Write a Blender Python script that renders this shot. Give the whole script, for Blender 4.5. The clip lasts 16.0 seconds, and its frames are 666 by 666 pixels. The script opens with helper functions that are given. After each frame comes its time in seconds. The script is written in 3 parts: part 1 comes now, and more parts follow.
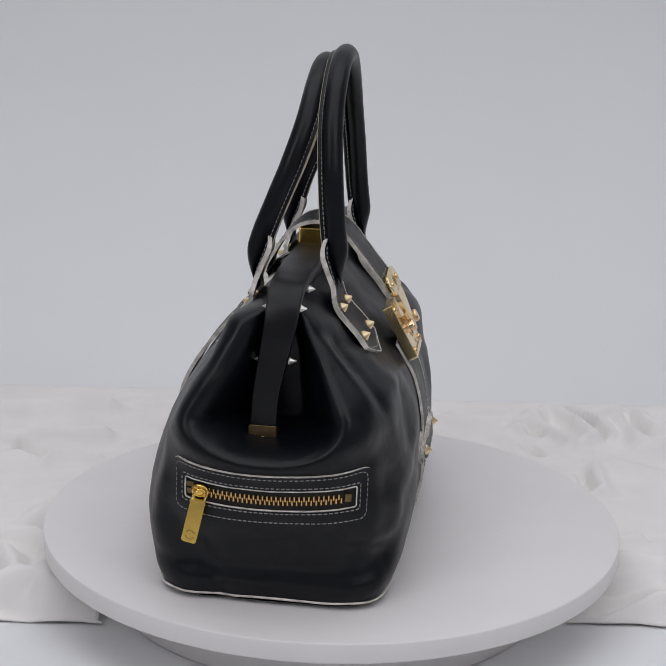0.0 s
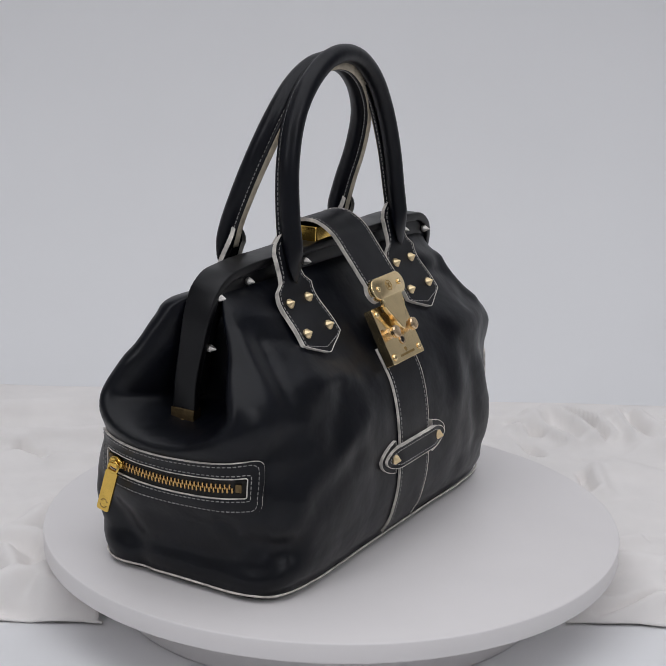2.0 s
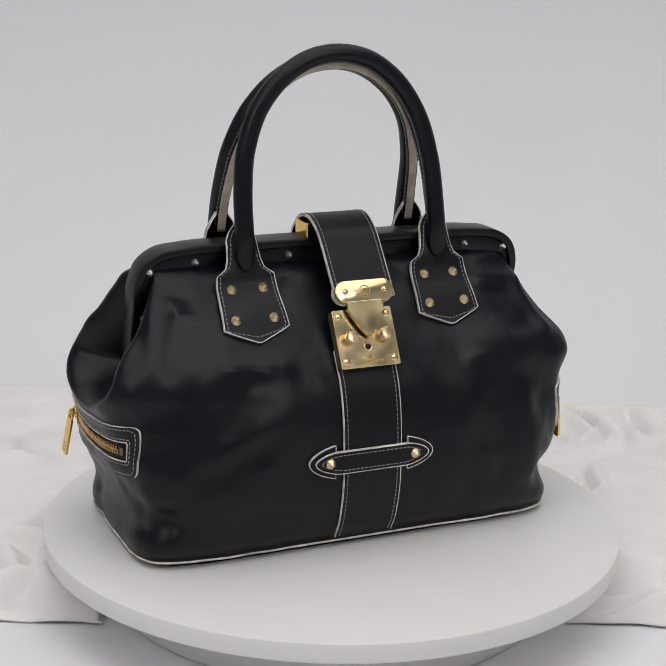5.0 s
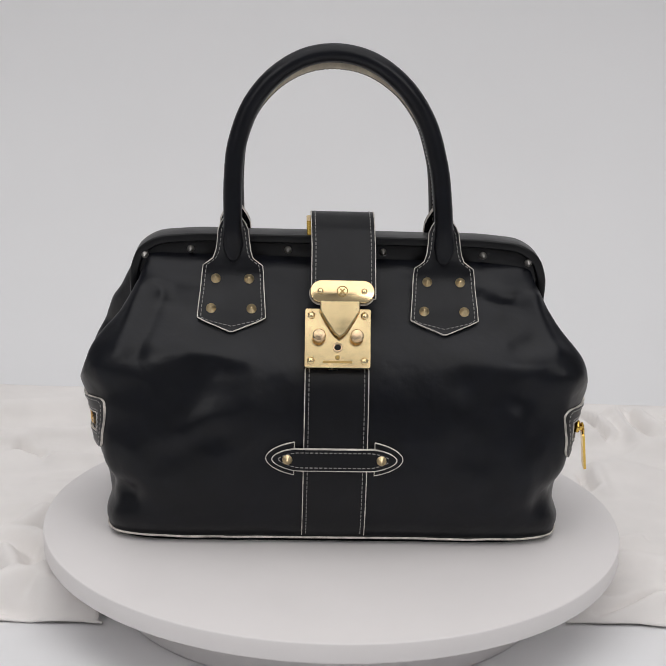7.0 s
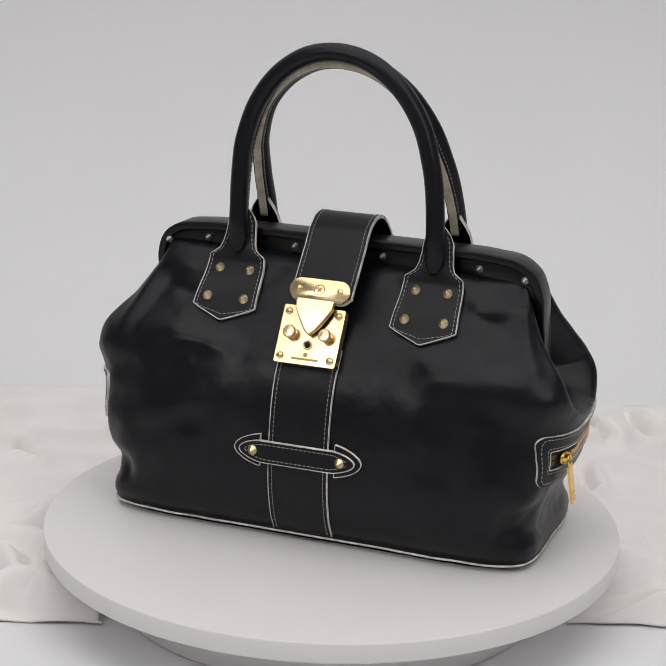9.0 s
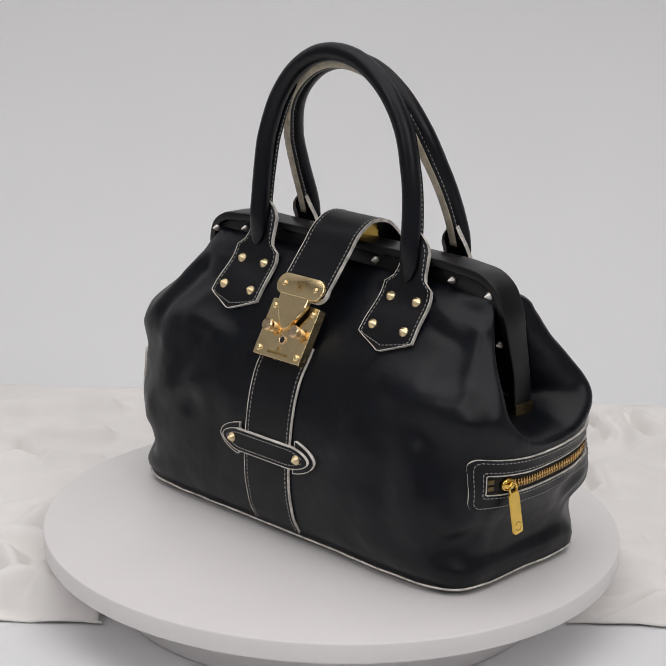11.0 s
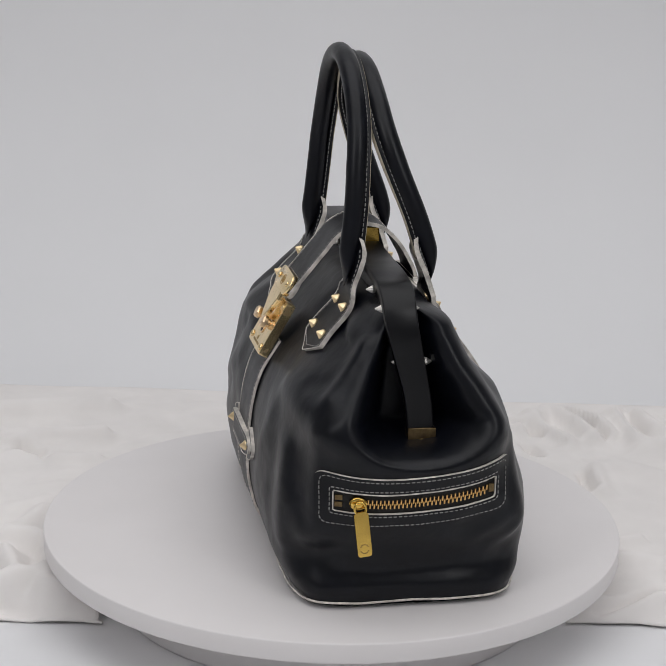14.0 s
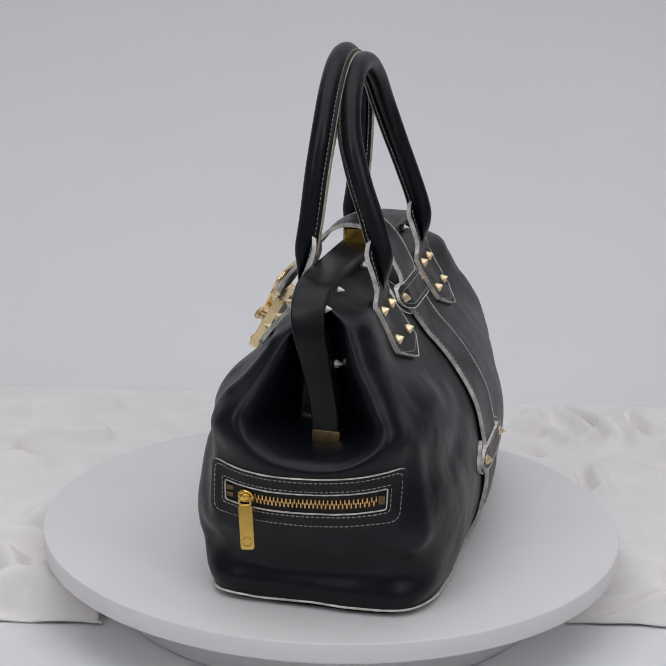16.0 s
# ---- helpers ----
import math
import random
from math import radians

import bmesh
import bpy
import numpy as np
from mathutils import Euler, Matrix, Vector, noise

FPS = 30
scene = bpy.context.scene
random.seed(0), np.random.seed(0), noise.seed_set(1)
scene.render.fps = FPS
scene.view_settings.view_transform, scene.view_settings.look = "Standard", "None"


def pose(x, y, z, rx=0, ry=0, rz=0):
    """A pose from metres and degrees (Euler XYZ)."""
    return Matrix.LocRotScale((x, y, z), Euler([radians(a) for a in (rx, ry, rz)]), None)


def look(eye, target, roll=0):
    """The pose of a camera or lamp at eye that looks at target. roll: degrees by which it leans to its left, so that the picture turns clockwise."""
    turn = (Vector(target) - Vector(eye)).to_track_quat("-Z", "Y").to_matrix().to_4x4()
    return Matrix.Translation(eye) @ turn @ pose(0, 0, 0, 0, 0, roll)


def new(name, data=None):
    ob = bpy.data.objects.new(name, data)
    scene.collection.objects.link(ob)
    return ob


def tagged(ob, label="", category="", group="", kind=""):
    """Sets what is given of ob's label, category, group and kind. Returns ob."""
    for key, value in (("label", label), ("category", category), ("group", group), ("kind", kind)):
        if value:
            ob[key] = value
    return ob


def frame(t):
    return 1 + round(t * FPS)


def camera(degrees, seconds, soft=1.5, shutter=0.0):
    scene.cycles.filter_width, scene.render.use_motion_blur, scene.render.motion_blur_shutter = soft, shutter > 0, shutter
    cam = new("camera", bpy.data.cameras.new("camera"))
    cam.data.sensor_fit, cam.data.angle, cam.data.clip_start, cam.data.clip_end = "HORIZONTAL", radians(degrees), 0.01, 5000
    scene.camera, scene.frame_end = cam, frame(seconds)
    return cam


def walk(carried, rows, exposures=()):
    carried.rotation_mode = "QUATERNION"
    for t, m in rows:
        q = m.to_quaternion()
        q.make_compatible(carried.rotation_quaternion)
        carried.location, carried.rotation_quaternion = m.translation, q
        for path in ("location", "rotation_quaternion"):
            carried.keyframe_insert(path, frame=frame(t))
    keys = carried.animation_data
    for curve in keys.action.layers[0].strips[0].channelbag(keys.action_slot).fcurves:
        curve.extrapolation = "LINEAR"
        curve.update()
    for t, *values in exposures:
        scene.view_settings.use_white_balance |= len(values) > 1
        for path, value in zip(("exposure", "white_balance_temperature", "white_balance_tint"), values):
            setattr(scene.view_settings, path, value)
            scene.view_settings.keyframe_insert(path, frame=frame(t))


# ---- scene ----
from mathutils.bvhtree import BVHTree

cam = camera(22.86, 16.0, soft=0.3)
walk(cam, [(t, look((0, -1.07, 0.4306), (-0.00255, -0.0393, 0.1431), 1.545)) for t in (0.0, 16.0)],
     exposures=[(0.0, -0.22, 6270, 12), (3.0, -0.20, 6340, 11), (3.5, -0.02, 6380, 10), (7.0, -0.01, 6580, 11), (9.0, -0.02, 6600, 11),
                (12.5, -0.07, 6560, 11), (13.5, -0.16, 6500, 11), (14.5, -0.15, 6420, 11), (16.0, -0.20, 6280, 12)])

# ---- world, lights ----
world = bpy.data.worlds.new("studio")
world.use_nodes = True
scene.world = world
world.node_tree.nodes["Background"].inputs[0].default_value = (0.93, 0.96, 1.0, 1)
world.node_tree.nodes["Background"].inputs[1].default_value = 0.25


def area(name, eye, target, w, h, watts, color=(1, 1, 1)):
    lamp = bpy.data.lights.new(name, "AREA")
    lamp.shape, lamp.size, lamp.size_y, lamp.energy, lamp.color = "RECTANGLE", w, h, watts, color
    ob = new(name, lamp)
    ob.matrix_world = look(eye, target)
    return ob


area("ceiling_softbox", (0.0, -0.50, 1.55), (0.0, -0.499, 0.0), 2.2, 2.2, 21.6)
# Pair out of view, added for front highlights on leather and gold.
for side_x in (-1.05, 1.05):
    area("front_highlight_lamp", (side_x, -1.35, 1.15), (0.0, 0.0, 0.1), 0.60, 0.60, 4.4)


# ---- materials ----
def mat(name, color, rough, metal=0.0, vary=0.15, scale=40.0, bump=0.0, bscale=400.0, rvary=0.08, spec=0.5, stains=3.0, wrinkle=0.0):
    """A surface with fine grain, wide mottling and uneven gloss."""
    m = bpy.data.materials.new(name)
    m.use_nodes = True
    nt = m.node_tree
    b = nt.nodes["Principled BSDF"]
    b.inputs["Metallic"].default_value = metal
    b.inputs["Specular IOR Level"].default_value = spec
    tc = nt.nodes.new("ShaderNodeTexCoord")

    def tex(s, detail=4.0):
        n = nt.nodes.new("ShaderNodeTexNoise")
        n.inputs["Scale"].default_value, n.inputs["Detail"].default_value = s, detail
        nt.links.new(tc.outputs["Object"], n.inputs["Vector"])
        return n.outputs["Fac"]

    def ramp(fac, lo, hi):
        r = nt.nodes.new("ShaderNodeMapRange")
        r.inputs["From Min"].default_value, r.inputs["From Max"].default_value = 0.3, 0.7
        r.inputs["To Min"].default_value, r.inputs["To Max"].default_value = lo, hi
        nt.links.new(fac, r.inputs["Value"])
        return r.outputs["Result"]

    fine, wide = ramp(tex(scale), 1 - vary, 1 + vary), ramp(tex(scale / stains / 3), 1 - vary * 0.6, 1 + vary * 0.6)
    mul = nt.nodes.new("ShaderNodeMath")
    mul.operation = "MULTIPLY"
    nt.links.new(fine, mul.inputs[0]), nt.links.new(wide, mul.inputs[1])
    sc = nt.nodes.new("ShaderNodeVectorMath")
    sc.operation = "SCALE"
    sc.inputs[0].default_value = color
    nt.links.new(mul.outputs[0], sc.inputs["Scale"])
    nt.links.new(sc.outputs[0], b.inputs["Base Color"])
    nt.links.new(ramp(tex(scale * 0.6), max(0.02, rough - rvary), min(1, rough + rvary)), b.inputs["Roughness"])
    if bump:
        bp = nt.nodes.new("ShaderNodeBump")
        bp.inputs["Strength"].default_value, bp.inputs["Distance"].default_value = bump, 0.0006
        nt.links.new(tex(bscale, 6.0), bp.inputs["Height"])
        nt.links.new(bp.outputs[0], b.inputs["Normal"])
        if wrinkle:
            w2 = nt.nodes.new("ShaderNodeBump")
            w2.inputs["Strength"].default_value, w2.inputs["Distance"].default_value = wrinkle, 0.0016
            nt.links.new(tex(34.0, 3.0), w2.inputs["Height"])
            w3 = nt.nodes.new("ShaderNodeBump")
            w3.inputs["Strength"].default_value, w3.inputs["Distance"].default_value = wrinkle * 0.5, 0.0005
            nt.links.new(tex(150.0, 5.0), w3.inputs["Height"])
            nt.links.new(w2.outputs[0], w3.inputs["Normal"]), nt.links.new(w3.outputs[0], bp.inputs["Normal"])
    return m


LEATHER = mat("black_calf_leather", (0.0018, 0.0024, 0.0050), 0.375, vary=0.25, scale=60, bump=0.06, bscale=520, rvary=0.05, spec=0.30, wrinkle=0.6)
TRIM = mat("black_trim_leather", (0.0032, 0.0036, 0.0056), 0.40, vary=0.2, scale=90, bump=0.12, bscale=700, spec=0.30)
FRAME = mat("satin_black_frame", (0.0035, 0.0035, 0.0045), 0.36, vary=0.15, scale=60, bump=0.08, bscale=600, spec=0.32)
DARK = mat("black_zip_tape_and_slot_shade", (0.008, 0.007, 0.006), 0.8, vary=0.3, scale=600, bump=0.4, bscale=1500)
CREAM = mat("raw_cream_leather_edge", (0.66, 0.62, 0.57), 0.7, vary=0.35, scale=160, bump=0.3, bscale=900)
STRIP = mat("beige_seam_leather", (0.50, 0.44, 0.34), 0.65, vary=0.3, scale=140, bump=0.3, bscale=900)
THREAD = mat("grey_waxed_thread", (0.30, 0.29, 0.28), 0.6, vary=0.3, scale=900)
GOLD = mat("polished_pale_gold", (0.92, 0.72, 0.40), 0.21, 1.0, vary=0.07, scale=120, rvary=0.08, bump=0.04, bscale=300)
PULL = mat("bright_yellow_gold", (0.83, 0.55, 0.13), 0.18, 1.0, vary=0.08, scale=150, rvary=0.08)
TEETH = mat("copper_gold_zip_teeth", (0.72, 0.44, 0.16), 0.28, 1.0, vary=0.15, scale=500)
BRASS = mat("aged_brass", (0.17, 0.12, 0.06), 0.38, 1.0, vary=0.25, scale=300)
ENGRAVE = mat("engraved_gold", (0.42, 0.28, 0.10), 0.42, 1.0, vary=0.2, scale=300)
WORN = mat("worn_nickel_over_gold", (0.80, 0.60, 0.38), 0.26, 1.0, vary=0.25, scale=250)
SPIKE = mat("pale_gold_stud_metal", (0.92, 0.74, 0.45), 0.40, 1.0, vary=0.12, scale=200)
STEEL = mat("nickel_stud_metal", (0.80, 0.77, 0.72), 0.42, 1.0, vary=0.15, scale=200)
PLASTIC = mat("matte_white_plastic", (0.80, 0.770, 0.765), 0.45, vary=0.02, scale=12, bump=0.03, bscale=900, rvary=0.04)
PAPER = mat("white_studio_paper", (0.80, 0.80, 0.81), 0.8, vary=0.012, scale=5, bump=0.04, bscale=500, rvary=0.03)
CLOTH = mat("white_cotton_sheet", (0.85, 0.82, 0.80), 0.9, vary=0.03, scale=25, bump=0.25, bscale=1400, rvary=0.03, spec=0.2)
# Grey of the unseen room shell, set for its bounce and reflections.
ROOM = mat("unseen_room_grey", (0.42, 0.42, 0.43), 0.8, vary=0.04, scale=3, bump=0.05, bscale=60)


# ---- mesh helpers ----
def in_bag(ob):
    while ob is not None and ob.name != "handbag":
        ob = ob.parent
    return ob is not None


def seat(p):
    """Where a point of the bag's pattern comes to lie on the filled bag, standing on its base."""
    up = min(1.0, max(0.0, (p[2] + 0.006) / 0.012))
    front = min(1.0, max(0.0, -p[1] / 0.03))
    arch = min(1.0, max(0.0, (p[2] - 0.19) / 0.06))
    return Vector((p[0] + 0.0010 - 0.0025 * arch, p[1] + 0.0025 - 0.0020 * arch + 0.012 * p[0] * front, p[2] + 0.0048 * up * up * (3 - 2 * up)))


def part(name, bm, material, parent=None, label="", smooth=True, kind=""):
    me = bpy.data.meshes.new(name)
    bmesh.ops.recalc_face_normals(bm, faces=bm.faces)
    if smooth:
        for f in bm.faces:
            f.smooth = True
    if in_bag(parent):
        for vert in bm.verts:
            vert.co = seat(vert.co)
    bm.to_mesh(me)
    bm.free()
    me.materials.append(material)
    ob = new(name, me)
    ob.parent = parent
    return tagged(ob, label=label, kind=kind)


def grid(bm, rows, close=False):
    """Faces over rows of points; close joins each row's ends. Returns the vertices."""
    vs = [[bm.verts.new(p) for p in r] for r in rows]
    n = len(rows[0])
    for a, b in zip(vs, vs[1:]):
        for i in range(n if close else n - 1):
            bm.faces.new((a[i], a[(i + 1) % n], b[(i + 1) % n], b[i]))
    return vs


def tube(bm, pts, profile, side=None, caps=True, closed=False):
    """Sweeps profile [(a, b)] along pts; a runs along the side vector's direction, b along the other normal.
    profile may be a function of the share of the way."""
    pts = [Vector(p) for p in pts]
    rows, last = [], None
    for i, p in enumerate(pts):
        if closed:
            d = (pts[(i + 1) % len(pts)] - pts[i - 1]).normalized()
        else:
            d = (pts[min(i + 1, len(pts) - 1)] - pts[max(i - 1, 0)]).normalized()
        s = Vector(side) if side is not None else (last if last is not None else Vector((0.31, 0.52, 0.79)))
        s = (s - d * s.dot(d)).normalized()
        last = s
        n = d.cross(s)
        pr = profile(i / (len(pts) - 1)) if callable(profile) else profile
        rows.append([p + s * a + n * b for a, b in pr])
    if closed:
        rows.append(rows[0])
    vs = grid(bm, rows, close=True)
    if caps and not closed:
        bm.faces.new(vs[0]), bm.faces.new(vs[-1])
    if closed:
        bmesh.ops.remove_doubles(bm, verts=bm.verts, dist=1e-7)


def circle(r, n=10, ry=None):
    return [(r * math.cos(2 * math.pi * i / n), (ry or r) * math.sin(2 * math.pi * i / n)) for i in range(n)]


def rbox(a, b, r, n=3):
    """Outline of a rounded rectangle with half sizes a, b."""
    out = []
    for cx, cy, s in ((a - r, b - r, 0), (r - a, b - r, 90), (r - a, r - b, 180), (a - r, r - b, 270)):
        for k in range(n + 1):
            w = radians(s + 90 * k / n)
            out.append((cx + r * math.cos(w), cy + r * math.sin(w)))
    return out


def spline(pts, n):
    """n points evenly spread along a smooth curve through pts."""
    P = np.array(pts, float)
    d = np.r_[0, np.cumsum(np.linalg.norm(np.diff(P, axis=0), axis=1))]
    m = np.gradient(P, d, axis=0)
    out = []
    for s in np.linspace(0, d[-1], n):
        i = min(int(np.searchsorted(d, s, side="right")) - 1, len(d) - 2)
        h = d[i + 1] - d[i]
        t = (s - d[i]) / h
        out.append((2 * t**3 - 3 * t**2 + 1) * P[i] + (t**3 - 2 * t**2 + t) * h * m[i] + (3 * t**2 - 2 * t**3) * P[i + 1] + (t**3 - t**2) * h * m[i + 1])
    return [Vector(p) for p in out]


def curve1(xs, ys, x):
    """Smooth interpolation of a table."""
    xs, ys = np.array(xs, float), np.array(ys, float)
    m = np.gradient(ys, xs)
    i = int(np.clip(np.searchsorted(xs, x, side="right") - 1, 0, len(xs) - 2))
    h = xs[i + 1] - xs[i]
    t = min(max((x - xs[i]) / h, 0), 1)
    return (2 * t**3 - 3 * t**2 + 1) * ys[i] + (t**3 - 2 * t**2 + t) * h * m[i] + (3 * t**2 - 2 * t**3) * ys[i + 1] + (t**3 - t**2) * h * m[i + 1]


def plate(bm, outline, frame_m, t0, t1, bevel=0.0):
    """A solid plate with the outline [(u, v)] in the frame's xy, from height t0 to t1, its upper rim bevelled."""
    c = Vector((sum(p[0] for p in outline) / len(outline), sum(p[1] for p in outline) / len(outline), 0))
    lv = [(t0, 0.0), (t1 - bevel, 0.0)]
    if bevel:
        lv += [(t1 - bevel * 0.3, bevel * 0.3), (t1, bevel)]
    rows = []
    for h, inset in lv:
        row = []
        for u, v in outline:
            d = Vector((u, v, 0)) - c
            k = max(0.0, 1 - inset / max(d.length, 1e-6))
            row.append(frame_m @ Vector((c.x + d.x * k, c.y + d.y * k, h)))
        rows.append(row)
    vs = grid(bm, rows, close=True)
    bm.faces.new(vs[0]), bm.faces.new(vs[-1])


def lathe(bm, m, prof, n=12):
    """A turned solid about the frame's z: prof is [(radius, height)]."""
    rows = [[m @ Vector((r * math.cos(2 * math.pi * i / n), r * math.sin(2 * math.pi * i / n), h)) for i in range(n)] for r, h in prof]
    vs = grid(bm, rows, close=True)
    bm.faces.new(vs[0]), bm.faces.new(vs[-1])


def facing(p, normal, up=(0, 0, 1)):
    """A frame at p whose z is the normal and whose y lies along up."""
    z = Vector(normal).normalized()
    x = Vector(up).cross(z).normalized()
    y = z.cross(x)
    m = Matrix((x, y, z)).transposed().to_4x4()
    m.translation = p
    return m


# ---- studio ----
TABLE = -0.052


def build_backdrop():
    bm = bmesh.new()
    prof = [(-0.80, TABLE), (-0.3, TABLE), (0.40, TABLE)]
    prof += [(0.40 + 0.35 * math.sin(radians(a)), TABLE + 0.35 * (1 - math.cos(radians(a)))) for a in range(6, 91, 6)]
    prof += [(0.75, 0.9), (0.75, 1.9)]
    grid(bm, [[(x, y, z) for x in (-1.8, -0.9, 0, 0.9, 1.8)] for y, z in prof])
    ob = part("backdrop", bm, PAPER, label="seamless white studio paper sweep behind the turntable")
    md = ob.modifiers.new("thick", "SOLIDIFY")
    md.thickness, md.offset = 0.003, 1
    tagged(ob, category="backdrop", kind="structure")
    # Unseen shell added round the set; its grey shapes what leather and metal reflect.
    for name, loc, size in (("wall_west", (-1.83, -0.7, 0.9), (0.05, 3.1, 2.1)), ("wall_east", (1.83, -0.7, 0.9), (0.05, 3.1, 2.1)),
                            ("wall_south", (0, -2.23, 0.9), (3.6, 0.05, 2.1)), ("wall_north", (0, 0.83, 0.9), (3.6, 0.05, 2.1)),
                            ("ceiling", (0, -0.7, 1.98), (3.7, 3.1, 0.05)), ("floor", (0, -0.7, -0.12), (3.7, 3.1, 0.05))):
        bm = bmesh.new()
        bmesh.ops.create_cube(bm, size=1, matrix=Matrix.Translation(loc) @ Matrix.Diagonal((*size, 1)))
        tagged(part(name, bm, ROOM, smooth=False), label="unseen plain grey stand-in studio " + name.split("_")[0], category=name.split("_")[0], kind="structure")


def fold(p, a, b, width):
    """1 on the segment a-b, falling off with the distance."""
    a, b = Vector(a), Vector(b)
    d = b - a
    t = min(max((p - a).dot(d) / d.length_squared, 0), 1)
    return math.exp(-((p - a - d * t).length / width) ** 2)


SHEET_FOLDS = [  # from, to, width, height
    ((-0.296, 0.313), (-0.205, 0.333), 0.0130, 0.0286),
    ((-0.286, 0.262), (-0.210, 0.277), 0.0055, -0.0140),
    ((-0.283, 0.245), (-0.198, 0.259), 0.0080, 0.0182),
    ((-0.259, 0.226), (-0.244, 0.219), 0.0055, -0.0140),
    ((-0.232, 0.210), (-0.203, 0.211), 0.0055, -0.0140),
    ((-0.279, 0.230), (-0.256, 0.238), 0.0081, 0.0121),
    ((-0.224, 0.196), (-0.198, 0.201), 0.0081, 0.0109),
    ((-0.229, 0.030), (-0.215, 0.080), 0.0095, 0.0205),
    ((-0.244, 0.086), (-0.221, 0.105), 0.0135, 0.0121),
    ((-0.207, 0.006), (-0.199, -0.032), 0.0055, -0.0140),
    ((-0.204, 0.016), (-0.188, -0.071), 0.0061, 0.0291),
    ((-0.232, 0.020), (-0.213, 0.023), 0.0081, 0.0291),
    ((-0.226, -0.004), (-0.212, -0.045), 0.0068, 0.0242),
    ((-0.222, -0.052), (-0.196, -0.038), 0.0068, 0.0291),
    ((-0.219, -0.065), (-0.190, -0.073), 0.0055, -0.0140),
    ((-0.198, -0.086), (-0.165, -0.076), 0.0068, 0.0169),
    ((-0.186, -0.037), (-0.176, -0.070), 0.0095, 0.0242),
    ((-0.213, -0.093), (-0.207, -0.091), 0.0068, 0.0205),
    ((0.165, 0.302), (0.198, 0.384), 0.0081, 0.0205),
    ((0.157, 0.313), (0.177, 0.299), 0.0055, -0.0140),
    ((0.193, 0.359), (0.226, 0.281), 0.0068, 0.0242),
    ((0.200, 0.372), (0.226, 0.317), 0.0055, -0.0140),
    ((0.211, 0.363), (0.242, 0.290), 0.0061, 0.0265),
    ((0.216, 0.339), (0.233, 0.286), 0.0055, -0.0140),
    ((0.243, 0.397), (0.303, 0.365), 0.0108, 0.0242),
    ((0.253, 0.361), (0.261, 0.273), 0.0068, 0.0242),
    ((0.260, 0.343), (0.271, 0.287), 0.0055, -0.0140),
    ((0.273, 0.344), (0.290, 0.294), 0.0081, 0.0242),
    ((0.212, 0.407), (0.308, 0.407), 0.0135, 0.0205),
    ((0.206, 0.200), (0.208, 0.168), 0.0055, -0.0140),
    ((0.216, 0.209), (0.216, 0.161), 0.0081, 0.0121),
    ((0.266, 0.259), (0.287, 0.277), 0.0108, 0.0144),
    ((0.166, 0.267), (0.171, 0.241), 0.0055, -0.0140),
    ((0.169, 0.335), (0.203, 0.270), 0.0055, 0.0169),
    ((0.235, 0.220), (0.272, 0.194), 0.0135, 0.0109),
    ((0.210, 0.049), (0.225, 0.058), 0.0055, 0.0121),
    ((0.185, -0.047), (0.230, -0.033), 0.0055, -0.0140),
    ((0.179, -0.057), (0.228, -0.042), 0.0061, 0.0121),
    ((0.207, 0.019), (0.236, 0.013), 0.0135, 0.0169),
    ((0.100, 0.329), (0.156, 0.322), 0.0135, 0.0121),
    ((-0.218, 0.421), (-0.146, 0.434), 0.0189, 0.0121),
]


def build_sheet():
    """A crumpled sheet laid round the turntable's foot."""
    bm = bmesh.new()
    rows = []
    for j in range(260):
        v = j / 259
        row = []
        for i in range(520):
            x = -0.80 + 1.6 * i / 519
            front = -0.077 + 0.006 * noise.noise(Vector((x * 9, 2.2, 0))) + 0.004 * noise.noise(Vector((x * 34, 5.2, 0))) + (0.020 if x > 0 else 0.0)
            far = 0.436 + 0.008 * noise.noise(Vector((x * 6, 9.1, 0))) - 0.012 * min(1, max(0, (x + 0.10) / 0.08))
            y = front + (far - front) * v
            p = Vector((x, y, 0))
            q = p + 0.006 * Vector((noise.noise(p * 14), noise.noise(p * 14 + Vector((5, 1, 0))), 0))
            patchy = max(0, 0.35 + 1.2 * noise.noise(q * 4.2 + Vector((1, 4, 2))))
            h = 0.011 + 0.005 * abs(noise.noise(q * 7)) + 0.0012 * noise.noise(q * 45)
            h += 0.009 * patchy * max(0, 1 - 2.4 * abs(noise.noise(q * 13 + Vector((8, 2, 5))))) ** 2
            h += 0.0035 * patchy * max(0, 1 - 2.6 * abs(noise.noise(q * 28 + Vector((2, 6, 3))))) ** 2
            h -= 0.005 * max(0, 1 - 4.0 * abs(noise.noise(Vector((q.x * 9 + q.y * 6, q.y * 17 - q.x * 5, 4.4))))) * (0.3 + patchy)
            for a, b, w, amp in SHEET_FOLDS:
                h += amp * fold(q, (*a, 0), (*b, 0), w)
            h = 0.028 * math.tanh(max(h, 0.0) / 0.028)
            r = math.hypot(x, y)
            if r < 0.225:
                h = min(h, 0.028 + max(0, r - 0.200) * 0.6)
            edge = min(1, v * 30, (1 - v) * 6)
            row.append((x, y, TABLE + 0.0018 + h * max(0.06, edge)))
        rows.append(row)
    vs = grid(bm, rows)
    bmesh.ops.delete(bm, geom=[f for f in bm.faces if f.calc_center_median().xy.length < 0.168], context="FACES")
    ob = part("bed_sheet", bm, CLOTH, label="crumpled white cotton sheet draped round the turntable")
    md = ob.modifiers.new("thick", "SOLIDIFY")
    md.thickness, md.offset = 0.0012, 1
    tagged(ob, category="sheet")


